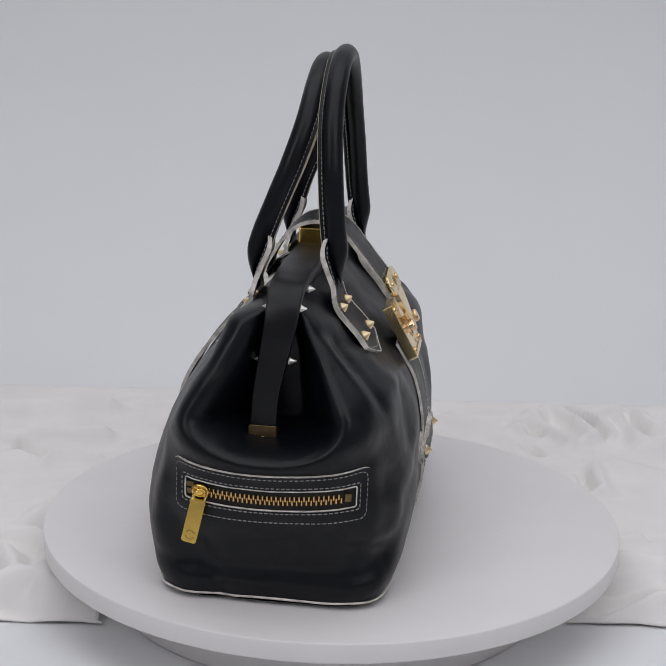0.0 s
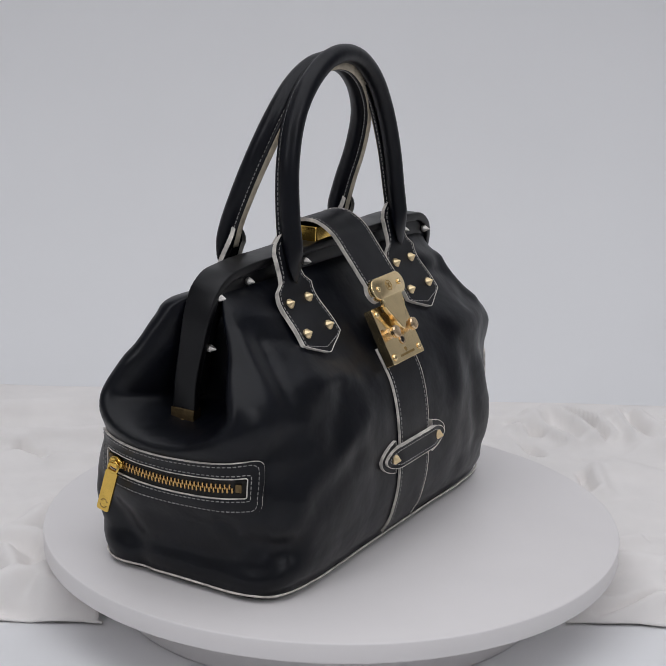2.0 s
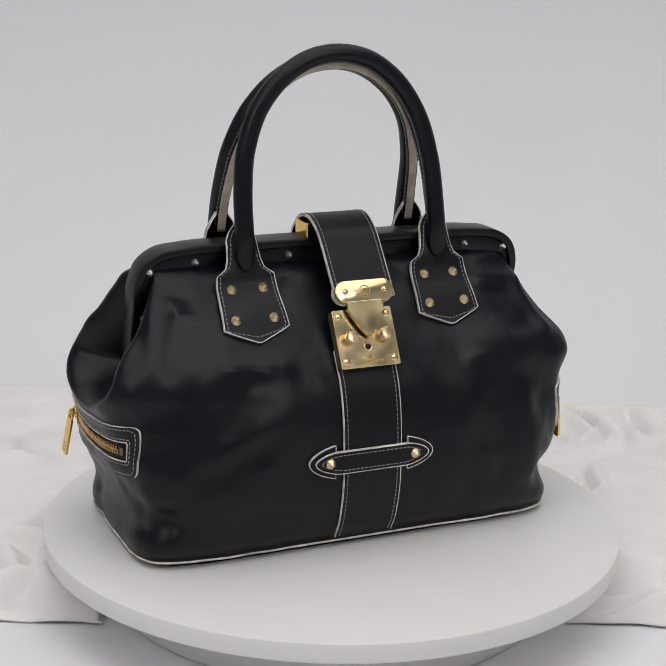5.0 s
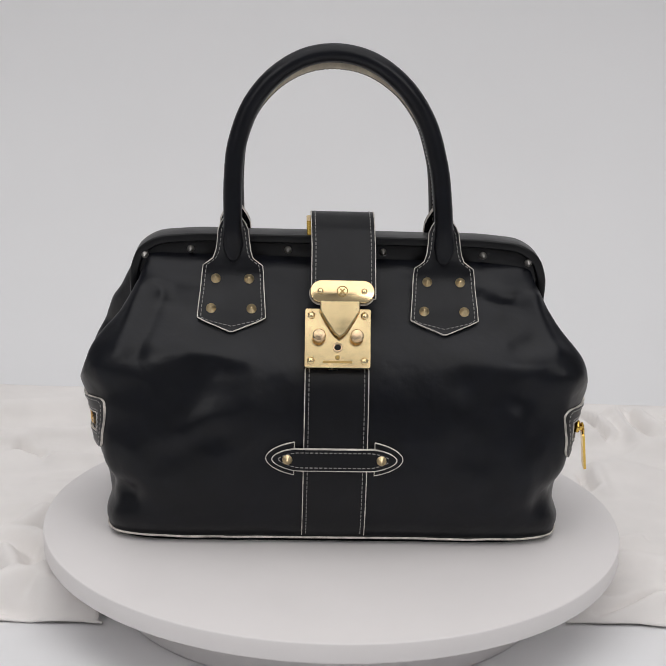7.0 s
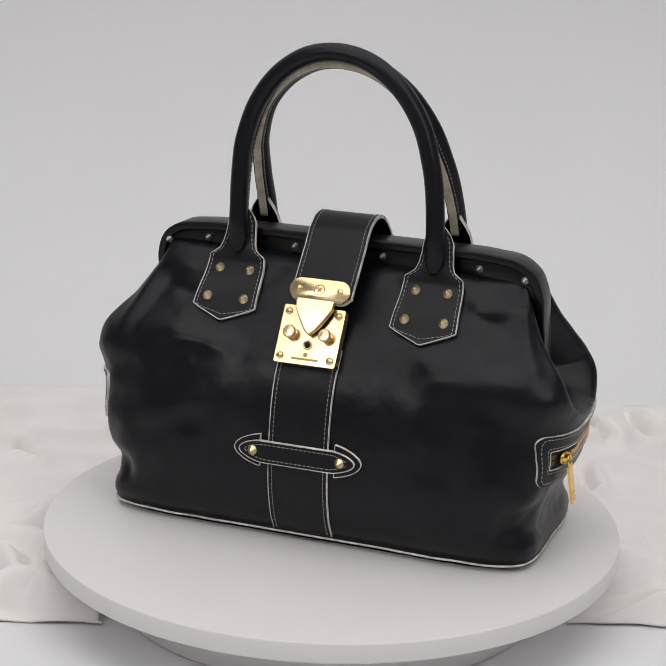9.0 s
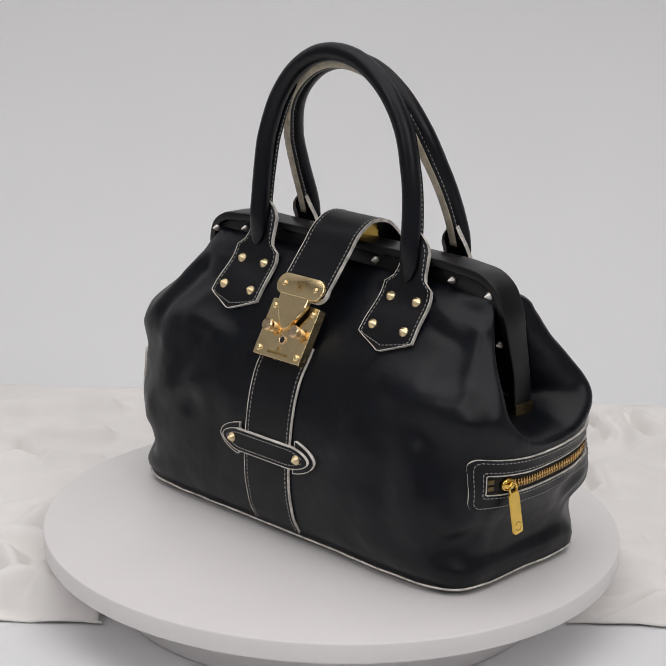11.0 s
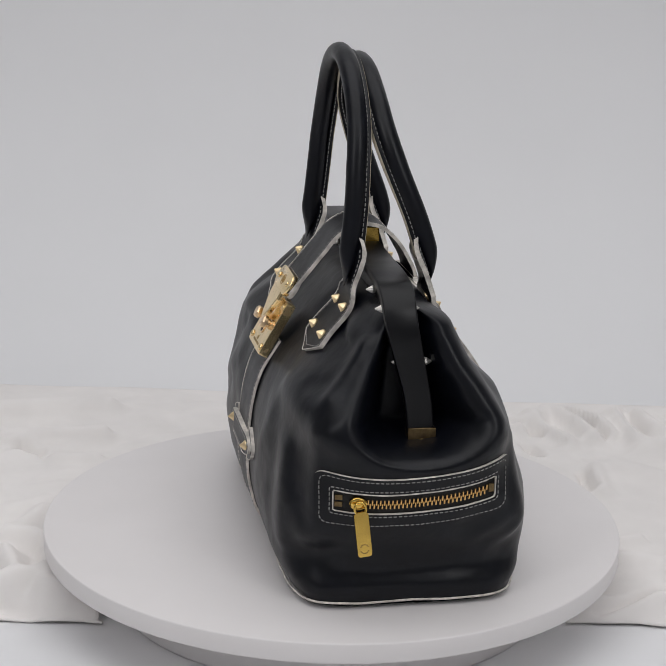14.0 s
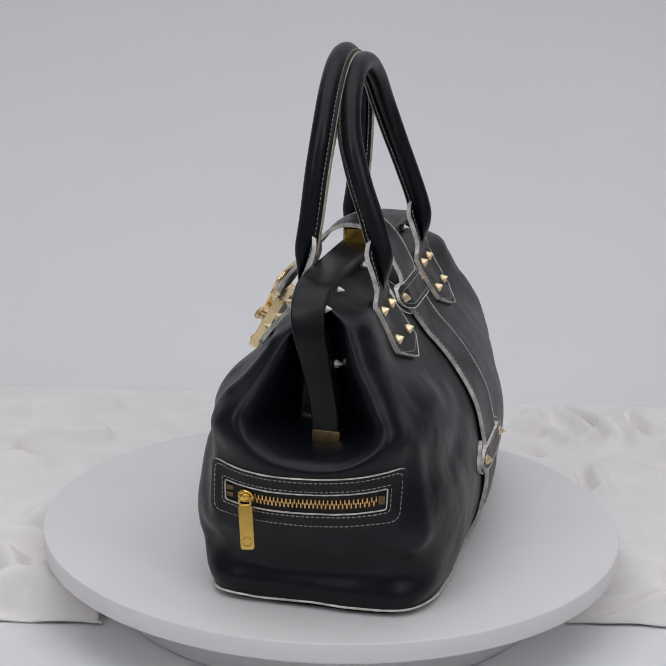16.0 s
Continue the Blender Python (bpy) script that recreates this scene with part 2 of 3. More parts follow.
def build_turntable():
    root = new("turntable")
    tagged(root, "round matte white electric turntable on a white tabletop", "turntable")
    bm = bmesh.new()
    lathe(bm, Matrix.Identity(4), [(0.10, -0.0133), (0.1966, -0.0133), (0.1976, -0.0128), (0.1979, -0.0120), (0.1979, -0.0010), (0.1976, -0.0003), (0.1969, 0.0), (0.10, 0.0)], 160)
    platter = part("platter", bm, PLASTIC, root, "thin flat white disc")
    bm = bmesh.new()
    lathe(bm, Matrix.Identity(4), [(0.12, TABLE), (0.149, TABLE), (0.1505, TABLE + 0.002), (0.1505, -0.018), (0.149, -0.0142), (0.12, -0.0142)], 96)
    part("base", bm, PLASTIC, root, "round white motor housing")
    return platter


build_backdrop()
build_sheet()
PLATTER = build_turntable()

# ---- handbag: body ----
BAG = new("handbag")
tagged(BAG, "black leather doctor-style handbag with cream edges and gold studs, closed", "handbag")

ZF = [0, 0.012, 0.03, 0.06, 0.09, 0.11, 0.125, 0.138, 0.151, 0.166, 0.173, 0.1765, 0.180, 0.190]
YF = [-0.051, -0.057, -0.0615, -0.0630, -0.0603, -0.0537, -0.0447, -0.0345, -0.0240, -0.0105, -0.0045, 0.0010, 0.0085, 0.0095]
ZB = [0, 0.012, 0.03, 0.055, 0.083, 0.10, 0.114, 0.13, 0.1444, 0.162, 0.172, 0.1760, 0.180, 0.190]
YB = [0.0935, 0.0985, 0.1025, 0.1035, 0.098, 0.092, 0.0835, 0.0705, 0.057, 0.0445, 0.0365, 0.0280, 0.0190, 0.0180]
ZA = [0, 0.01, 0.02, 0.03, 0.045, 0.06, 0.08, 0.095, 0.11, 0.12, 0.132, 0.145, 0.155, 0.17, 0.18, 0.188]
XW = [0.1535, 0.1540, 0.1510, 0.1530, 0.1600, 0.1645, 0.1680, 0.173, 0.175, 0.172, 0.164, 0.152, 0.145, 0.135, 0.129, 0.126]
XE = [0.1510, 0.1515, 0.1480, 0.1500, 0.1570, 0.1615, 0.1655, 0.169, 0.171, 0.167, 0.158, 0.149, 0.143, 0.134, 0.129, 0.126]
BODY_TOP = 0.1855
BODY_FOLDS = [  # from, to, width, height: creases and swells of the soft leather
    ((-0.120, 0.042, 0.165), (-0.158, 0.060, 0.122), 0.024, 0.0115), ((-0.124, 0.030, 0.174), (-0.148, 0.045, 0.146), 0.016, 0.0060), ((0.118, 0.042, 0.165), (0.155, 0.060, 0.122), 0.022, 0.0092),
    ((0.100, -0.060, 0.025), (0.105, -0.060, 0.070), 0.040, 0.0020), ((-0.100, -0.060, 0.025), (-0.105, -0.060, 0.070), 0.040, 0.0015),
    ((-0.150, -0.030, 0.118), (-0.080, -0.046, 0.126), 0.016, 0.0050), ((-0.145, -0.045, 0.098), (-0.105, -0.058, 0.108), 0.010, -0.0008),
    ((-0.128, -0.006, 0.168), (-0.090, -0.016, 0.164), 0.006, 0.0030), ((-0.120, -0.018, 0.154), (-0.095, -0.028, 0.150), 0.005, -0.0022),
    ((-0.132, -0.012, 0.158), (-0.140, -0.030, 0.125), 0.006, 0.0030), ((-0.122, -0.02, 0.148), (-0.130, -0.038, 0.122), 0.006, -0.0025),
    ((-0.095, -0.042, 0.128), (-0.060, -0.048, 0.122), 0.007, 0.0025), ((-0.075, -0.050, 0.118), (-0.045, -0.050, 0.124), 0.008, -0.0005),
    ((0.085, -0.050, 0.126), (0.150, -0.030, 0.116), 0.017, 0.0068), ((0.090, -0.056, 0.104), (0.140, -0.048, 0.092), 0.012, -0.0008),
    ((0.092, -0.012, 0.168), (0.126, -0.006, 0.156), 0.006, 0.0035), ((0.092, -0.02, 0.158), (0.118, -0.018, 0.148), 0.005, -0.0022),
    ((0.128, -0.010, 0.158), (0.138, -0.030, 0.130), 0.006, 0.0035), ((0.04, -0.008, 0.170), (0.055, -0.02, 0.158), 0.005, -0.0012),
    ((-0.04, -0.010, 0.170), (-0.05, -0.02, 0.158), 0.005, -0.0012),
    ((0.100, -0.018, 0.160), (0.128, -0.006, 0.150), 0.007, 0.0030), ((0.135, -0.035, 0.135), (0.115, -0.035, 0.128), 0.006, -0.0025),
    ((0.150, 0.085, 0.02), (0.156, 0.055, 0.050), 0.013, -0.0050), ((0.152, -0.040, 0.033), (0.138, -0.056, 0.028), 0.010, -0.0055), ((0.146, 0.092, 0.05), (0.154, 0.070, 0.030), 0.006, 0.0030), ((0.150, -0.050, 0.034), (0.135, -0.058, 0.060), 0.008, 0.0025),
    ((-0.154, -0.040, 0.034), (-0.138, -0.055, 0.029), 0.010, -0.0065), ((-0.155, 0.075, 0.048), (-0.150, 0.045, 0.000), 0.010, -0.0030), ((-0.150, -0.050, 0.036), (-0.130, -0.057, 0.055), 0.008, 0.0025),
    ((-0.160, -0.03, 0.048), (-0.160, 0.03, 0.040), 0.010, -0.0018), ((0.160, -0.01, 0.040), (0.160, 0.05, 0.030), 0.012, -0.0020),
    ((-0.148, -0.040, 0.030), (-0.148, -0.040, 0.085), 0.008, 0.0022), ((0.148, -0.040, 0.04), (0.148, -0.042, 0.11), 0.008, 0.0025),
    ((0.09, 0.075, 0.12), (0.14, 0.055, 0.10), 0.012, 0.0035), ((0.05, 0.09, 0.10), (0.10, 0.09, 0.08), 0.012, -0.0025),
    ((0.146, 0.085, 0.055), (0.140, 0.082, 0.10), 0.008, 0.0025), ((-0.146, 0.085, 0.03), (-0.140, 0.082, 0.10), 0.010, 0.0020),
    ((-0.135, -0.045, 0.060), (-0.060, -0.062, 0.095), 0.010, 0.0022), ((-0.140, -0.050, 0.046), (-0.080, -0.064, 0.074), 0.010, -0.0020),
    ((-0.095, -0.030, 0.140), (-0.120, -0.045, 0.105), 0.009, 0.0024), ((-0.075, -0.040, 0.128), (-0.095, -0.060, 0.090), 0.010, -0.0018),
    ((0.060, -0.060, 0.050), (0.075, -0.058, 0.095), 0.012, 0.0018), ((0.100, -0.060, 0.040), (0.095, -0.060, 0.085), 0.010, -0.0020),
    ((0.125, -0.055, 0.035), (0.118, -0.055, 0.085), 0.010, 0.0024), ((0.160, -0.030, 0.020), (0.158, 0.040, 0.034), 0.008, 0.0022),
    ((-0.160, -0.035, 0.020), (-0.160, 0.045, 0.028), 0.008, 0.0020), ((-0.160, -0.020, 0.045), (-0.158, -0.045, 0.012), 0.007, -0.0022),
    ((0.158, 0.095, 0.040), (0.158, 0.065, 0.012), 0.007, -0.0030), ((0.156, 0.090, 0.060), (0.158, 0.055, 0.036), 0.006, 0.0026),
    ((-0.02, -0.065, 0.04), (0.09, -0.065, 0.03), 0.020, 0.0012), ((-0.11, -0.062, 0.06), (-0.04, -0.066, 0.075), 0.016, 0.0012),
]


def body_point(z, w):
    yf, yb, a = curve1(ZF, YF, z), curve1(ZB, YB, z), curve1(ZA, XW if math.cos(w) < 0 else XE, z)
    yc, b = (yf + yb) / 2, (yb - yf) / 2
    n = curve1([0, 0.03, 0.06, 0.085, 0.11, 0.188], [8.5, 6.0, 4.2, 3.6, 3.8, 4.3] if math.sin(w) < 0 else [6.0, 5.2, 4.0, 3.4, 3.4, 4.3], z)
    c, s = math.cos(w), math.sin(w)
    x = a * math.copysign(abs(c) ** (2 / n), c)
    y = yc + b * math.copysign(abs(s) ** (2 / n), s)
    # the ends fold inwards under the frame's arms
    v = abs((y - yc) / b)
    wv = 0.70 if y < yc else 0.80
    start = 0.0915 + 0.019 * (v / wv) ** 2
    if v < wv and z > start:
        g = 1 - v / wv
        deep = min(1, (z - start) / 0.016)
        deep = deep * deep * (3 - 2 * deep)
        x -= math.copysign(deep * max(0.008, a - 0.116) * min(1, g * g * (3 - 2 * g) * 1.25), x)
    elif v < wv * 1.1:
        lip = math.exp(-((z - start + 0.004) / 0.006) ** 2)
        x += math.copysign(0.0010 * lip, x)
    p = Vector((x, y, z))
    out = Vector((c * 0.7, s, 0)).normalized()
    d = 0.0017 * noise.noise(p * 22) * min(1, z / 0.03) + 0.0008 * noise.noise(p * 50) + 0.0002 * noise.noise(p * 140)
    for f0, f1, width, amp in BODY_FOLDS:
        k = fold(p, f0, f1, width)
        if k > 0.01:
            d += amp * k
    return p + out * d


def build_body():
    bm = bmesh.new()
    zs = [0.0, 0.001, 0.003, 0.006] + [0.010 + (BODY_TOP - 0.010) * i / 90 for i in range(91)]
    rows = []
    for z in zs:
        row = []
        for i in range(300):
            w = 2 * math.pi * i / 300
            w = w - 0.22 * math.sin(4 * w) / 2
            p = body_point(z, w)
            if z < 0.006:
                k = 1 - 0.004 * (1 - z / 0.006) ** 2
                p = Vector((p.x * k, 0.022 + (p.y - 0.022) * k, p.z + 0.0015))
            row.append(p)
        rows.append(row)
    vs = grid(bm, rows, close=True)
    bm.faces.new(vs[0]), bm.faces.new(vs[-1])
    bm.normal_update()
    tree = BVHTree.FromBMesh(bm)
    part("body", bm, LEATHER, BAG, "soft smooth black calf leather body with folded gussets")
    # the base and its pale cut edge
    ring = [body_point(0.004, 2 * math.pi * i / 240 - 0.11 * math.sin(8 * math.pi * i / 240)) for i in range(240)]
    ring = [Vector((p.x * 0.9965, 0.022 + (p.y - 0.022) * 0.9945, 0.0016 + 0.0006 * noise.noise(p * 40))) for p in ring]
    bm = bmesh.new()
    tube(bm, ring, circle(0.0005, 6, 0.0005), side=(0, 0, 1), closed=True)
    part("base_piping", bm, CREAM, BAG, "pale worn edge piping round the base")
    bm = bmesh.new()
    plate(bm, [(p.x * 0.955, 0.022 + (p.y - 0.022) * 0.91) for p in ring], Matrix.Identity(4), -0.0015, 0.0024)
    part("base_panel", bm, TRIM, BAG)
    return tree


TREE = build_body()


def skin(x=None, y=None, z=0.0, side="front", lift=0.0):
    """The place on the body under (x, z) on the front or back, or under (y, z) on an end, and the normal there."""
    if side in ("front", "back"):
        s = -1 if side == "front" else 1
        hit = TREE.ray_cast(Vector((x, s * 0.4, z)), Vector((0, -s, 0)))
        fall = Vector((x, 0.014 + s * 0.012, z))
        out = Vector((0, s, 0))
    else:
        s = -1 if side == "west" else 1
        hit = TREE.ray_cast(Vector((s * 0.4, y, z)), Vector((-s, 0, 0)))
        fall = Vector((s * 0.13, y, z))
        out = Vector((s, 0, 0))
    if hit[0] is None:
        return fall + out * lift, out
    n = hit[1] if hit[1].dot(out) > 0 else -hit[1]
    n = (n + out * 0.4).normalized()
    return hit[0] + n * lift, n


def bead(edge, loop_pts, r=0.00036, closed=True):
    """A rounded bead along a cut edge, a little uneven."""
    clean = [loop_pts[0]]
    for p in loop_pts[1:]:
        if (p - clean[-1]).length > 0.0004:
            clean.append(p)
    if closed and (clean[0] - clean[-1]).length < 0.0004:
        clean.pop()
    rows = []
    for i, p in enumerate(clean):
        n = len(clean)
        d = (clean[(i + 1) % n] - clean[i - 1]) if closed else clean[min(i + 1, n - 1)] - clean[max(i - 1, 0)]
        d.normalize()
        a = d.orthogonal().normalized() if abs(d.y) > 0.9 else (Vector((0, 1, 0)) - d * d.y).normalized()
        b = d.cross(a)
        k = r * (1 + 0.35 * noise.noise(p * 260))
        rows.append([p + a * k * math.cos(w) + b * k * math.sin(w) for w in (0, 1.257, 2.513, 3.770, 5.027)])
    if closed:
        rows.append(rows[0])
    grid(edge, rows, close=True)


def patch(bm, edge, rows, place, thick, sink=0.004):
    """A draped strip of leather: rows [(v, u0, u1)], place(u, v) gives point and normal. Its cut edge goes to the mesh edge."""
    n = 9
    tops, lows = [], []
    for v, u0, u1 in rows:
        pn = [place(u0 + (u1 - u0) * i / (n - 1), v) for i in range(n)]
        tops.append([p + q * thick for p, q in pn])
        lows.append([p - q * sink for p, q in pn])
    grid(bm, tops)
    def rim(r):
        return [q[0] for q in r] + r[-1][1:-1] + [q[-1] for q in reversed(r)] + list(reversed(r[0][1:-1]))
    a, b = rim(tops), rim(lows)
    grid(edge, [b, a], close=True)
    bead(edge, a)
    return a


def ring_patch(bm, edge, outer, inner, place, thick, sink=0.0015, k=5):
    """The same with a hole: outer and inner outlines [(u, v)] of equal length."""
    rows, base = [], []
    for j in range(k + 1):
        rows.append([])
        for (a, b), (c, d) in zip(outer, inner):
            p, q = place(a + (c - a) * j / k, b + (d - b) * j / k)
            rows[-1].append(p + q * thick)
            if j in (0, k):
                base.append(p - q * sink)
    grid(bm, rows, close=True)
    m = len(outer)
    grid(edge, [base[:m], rows[0]], close=True)
    grid(edge, [base[m:], rows[-1]], close=True)
    bead(edge, rows[-1], 0.00045)


def stitches(bm, line, normals, length=0.0021, gap=0.0010, r=0.00029):
    """Short raised dashes along a line of points."""
    P = np.array([tuple(p) for p in line])
    N = np.array([tuple(q) for q in normals])
    d = np.r_[0, np.cumsum(np.linalg.norm(np.diff(P, axis=0), axis=1))]
    s = gap
    while s + length < d[-1]:
        a, b = (Vector([np.interp(q, d, P[:, c]) for c in range(3)]) for q in (s, s + length))
        q = Vector([np.interp(s, d, N[:, c]) for c in range(3)]).normalized()
        t = (b - a).normalized()
        w = q.cross(t) * r
        lo = [bm.verts.new(p) for p in (a - w, a + w, b + w, b - w)]
        hi = [bm.verts.new(p + q * 0.00045) for p in (a - w * 0.6 + t * r, a + w * 0.6 + t * r, b + w * 0.6 - t * r, b - w * 0.6 - t * r)]
        bm.faces.new(hi)
        for i in range(4):
            bm.faces.new((lo[i], lo[(i + 1) % 4], hi[(i + 1) % 4], hi[i]))
        s += length + gap


def stud_mesh(r, h, n=8):
    bm = bmesh.new()
    lathe(bm, Matrix.Identity(4), [(r * 0.96, -0.001), (r, 0.0), (r * 0.98, h * 0.18), (r * 0.62, h * 0.52), (r * 0.12, h)], n)
    me = bpy.data.meshes.new("stud")
    bmesh.ops.recalc_face_normals(bm, faces=bm.faces)
    bm.to_mesh(me)
    bm.free()
    return me


STUD, SMALL = stud_mesh(0.0034, 0.0042, 10), stud_mesh(0.0026, 0.0048, 8)
STUD.materials.append(SPIKE)
SMALL.materials.append(STEEL)


def stud(me, p, normal, parent, label=""):
    ob = new("stud", me)
    ob.parent = parent
    ob.matrix_local = facing(seat(p), normal, (0.1, 0.2, 1) if abs(Vector(normal).normalized().z) < 0.95 else (0, 1, 0))
    return tagged(ob, label=label)


# ---- handbag: frame ----
def skew(x, z):
    """The closed frame sits slightly askew."""
    return -0.0021 * (1 + x / 0.115) * min(1, max(0, (z - 0.10) / 0.075))


def build_frame():
    half = [(0.0, 0.0135, 0.1905), (0.06, 0.0135, 0.1903), (0.105, 0.0135, 0.1895), (0.122, 0.0135, 0.1868), (0.1315, 0.0137, 0.1800),
            (0.1358, 0.0145, 0.1700), (0.1370, 0.0185, 0.1480), (0.1375, 0.0225, 0.1250), (0.1375, 0.0240, 0.0990)]
    pts = spline([(-x - 0.001, y, z) for x, y, z in reversed(half[1:])] + [(x - 0.001, y, z) for x, y, z in half], 121)
    pts = [Vector((p.x, p.y + skew(p.x, p.z), p.z)) for p in pts]
    bm = bmesh.new()

    def prof(s):
        k = abs(s - 0.5) * 2
        w = 0.0108 - 0.0026 * min(1, max(0, (k - 0.55) / 0.3))
        return rbox(w, 0.0029, 0.0012)
    tube(bm, pts, prof, side=(0, 1, 0))
    part("frame", bm, FRAME, BAG, "satin black leather-covered hinged frame")
    for s in (-1, 1):
        bm = bmesh.new()
        inner = []
        for i, p in enumerate(pts[4:-4]):
            d = (pts[i + 5] - pts[i + 3]).normalized()
            n = d.cross(Vector((0, 1, 0)))
            n = n if n.dot(Vector((0, p.y, 0.10)) - p) > 0 else -n
            inner.append(p + n * 0.0082 + Vector((0, s * 0.0052 + (0.001 if p.z < 0.16 else 0), 0)))
        tube(bm, inner, rbox(0.0022, 0.0056, 0.001), side=(0, 1, 0))
        part("flange", bm, FRAME, BAG, "inner black flange that grips the leather")
        for x, z in ((-0.1305, 0.1775), (-0.1000, 0.1820), (-0.0350, 0.1828), (0.0285, 0.1828), (0.0955, 0.1820), (0.1260, 0.1778)):
            stud(SMALL, (x, 0.0135 + s * 0.0088 + skew(x, z), z), (0, s, 0), BAG, "small nickel spike stud")
        for x in (-0.1325, 0.1290):
            stud(SMALL, (x, 0.0185 + s * 0.0080, 0.1455), (0, s, 0), BAG, "small nickel spike stud")
    for s in (-1, 1):
        bm = bmesh.new()
        plate(bm, rbox(0.0086, 0.0065, 0.0008), facing((s * 0.1375 - 0.001, 0.0240, 0.1005), (s, 0, 0)), -0.004, 0.0040, 0.0004)
        foot = part("hinge_plate", bm, BRASS, BAG, "aged brass hinge end of the frame", smooth=False)
        bm = bmesh.new()
        lathe(bm, facing((s * 0.1412 - 0.001, 0.0240, 0.0985), (s, 0, 0)), [(0.0022, 0), (0.0022, 0.0008), (0.0012, 0.0013)], 14)
        part("rivet", bm, BRASS, foot)
    bm = bmesh.new()
    plate(bm, rbox(0.0175, 0.0095, 0.001), facing((-0.0050, 0.0125, 0.193), (0, 0, 1), (0, 1, 0)), 0, 0.0100, 0.0006)
    part("top_catch", bm, PULL, BAG, "polished gold catch block on top of the frame", smooth=False)


build_frame()


# ---- handbag: handles with their tabs ----
TZ = [0.134, 0.1378, 0.151, 0.168, 0.180, 0.192, 0.206, 0.215]
TAB_ROWS = [(0.1362, 0.0012), (0.1378, 0.006), (0.1415, 0.0165), (0.1440, 0.0222), (0.1500, 0.0218), (0.1600, 0.0208), (0.1680, 0.0203), (0.1740, 0.0196),
            (0.1760, 0.0165), (0.1785, 0.0132), (0.1830, 0.0115), (0.1900, 0.0105), (0.1960, 0.0100), (0.2005, 0.0082), (0.2045, 0.0056), (0.2075, 0.0034)]
ARCH = [(-0.0712, 0.1775), (-0.0712, 0.1880), (-0.0710, 0.2050), (-0.0702, 0.2300), (-0.0668, 0.2560), (-0.0568, 0.2825), (-0.0405, 0.3015), (-0.0215, 0.3122),
        (-0.0030, 0.3148), (0.0160, 0.3112), (0.0380, 0.2970), (0.0550, 0.2740), (0.0645, 0.2450), (0.0675, 0.2150), (0.0680, 0.1950), (0.0680, 0.1870), (0.0680, 0.1775)]


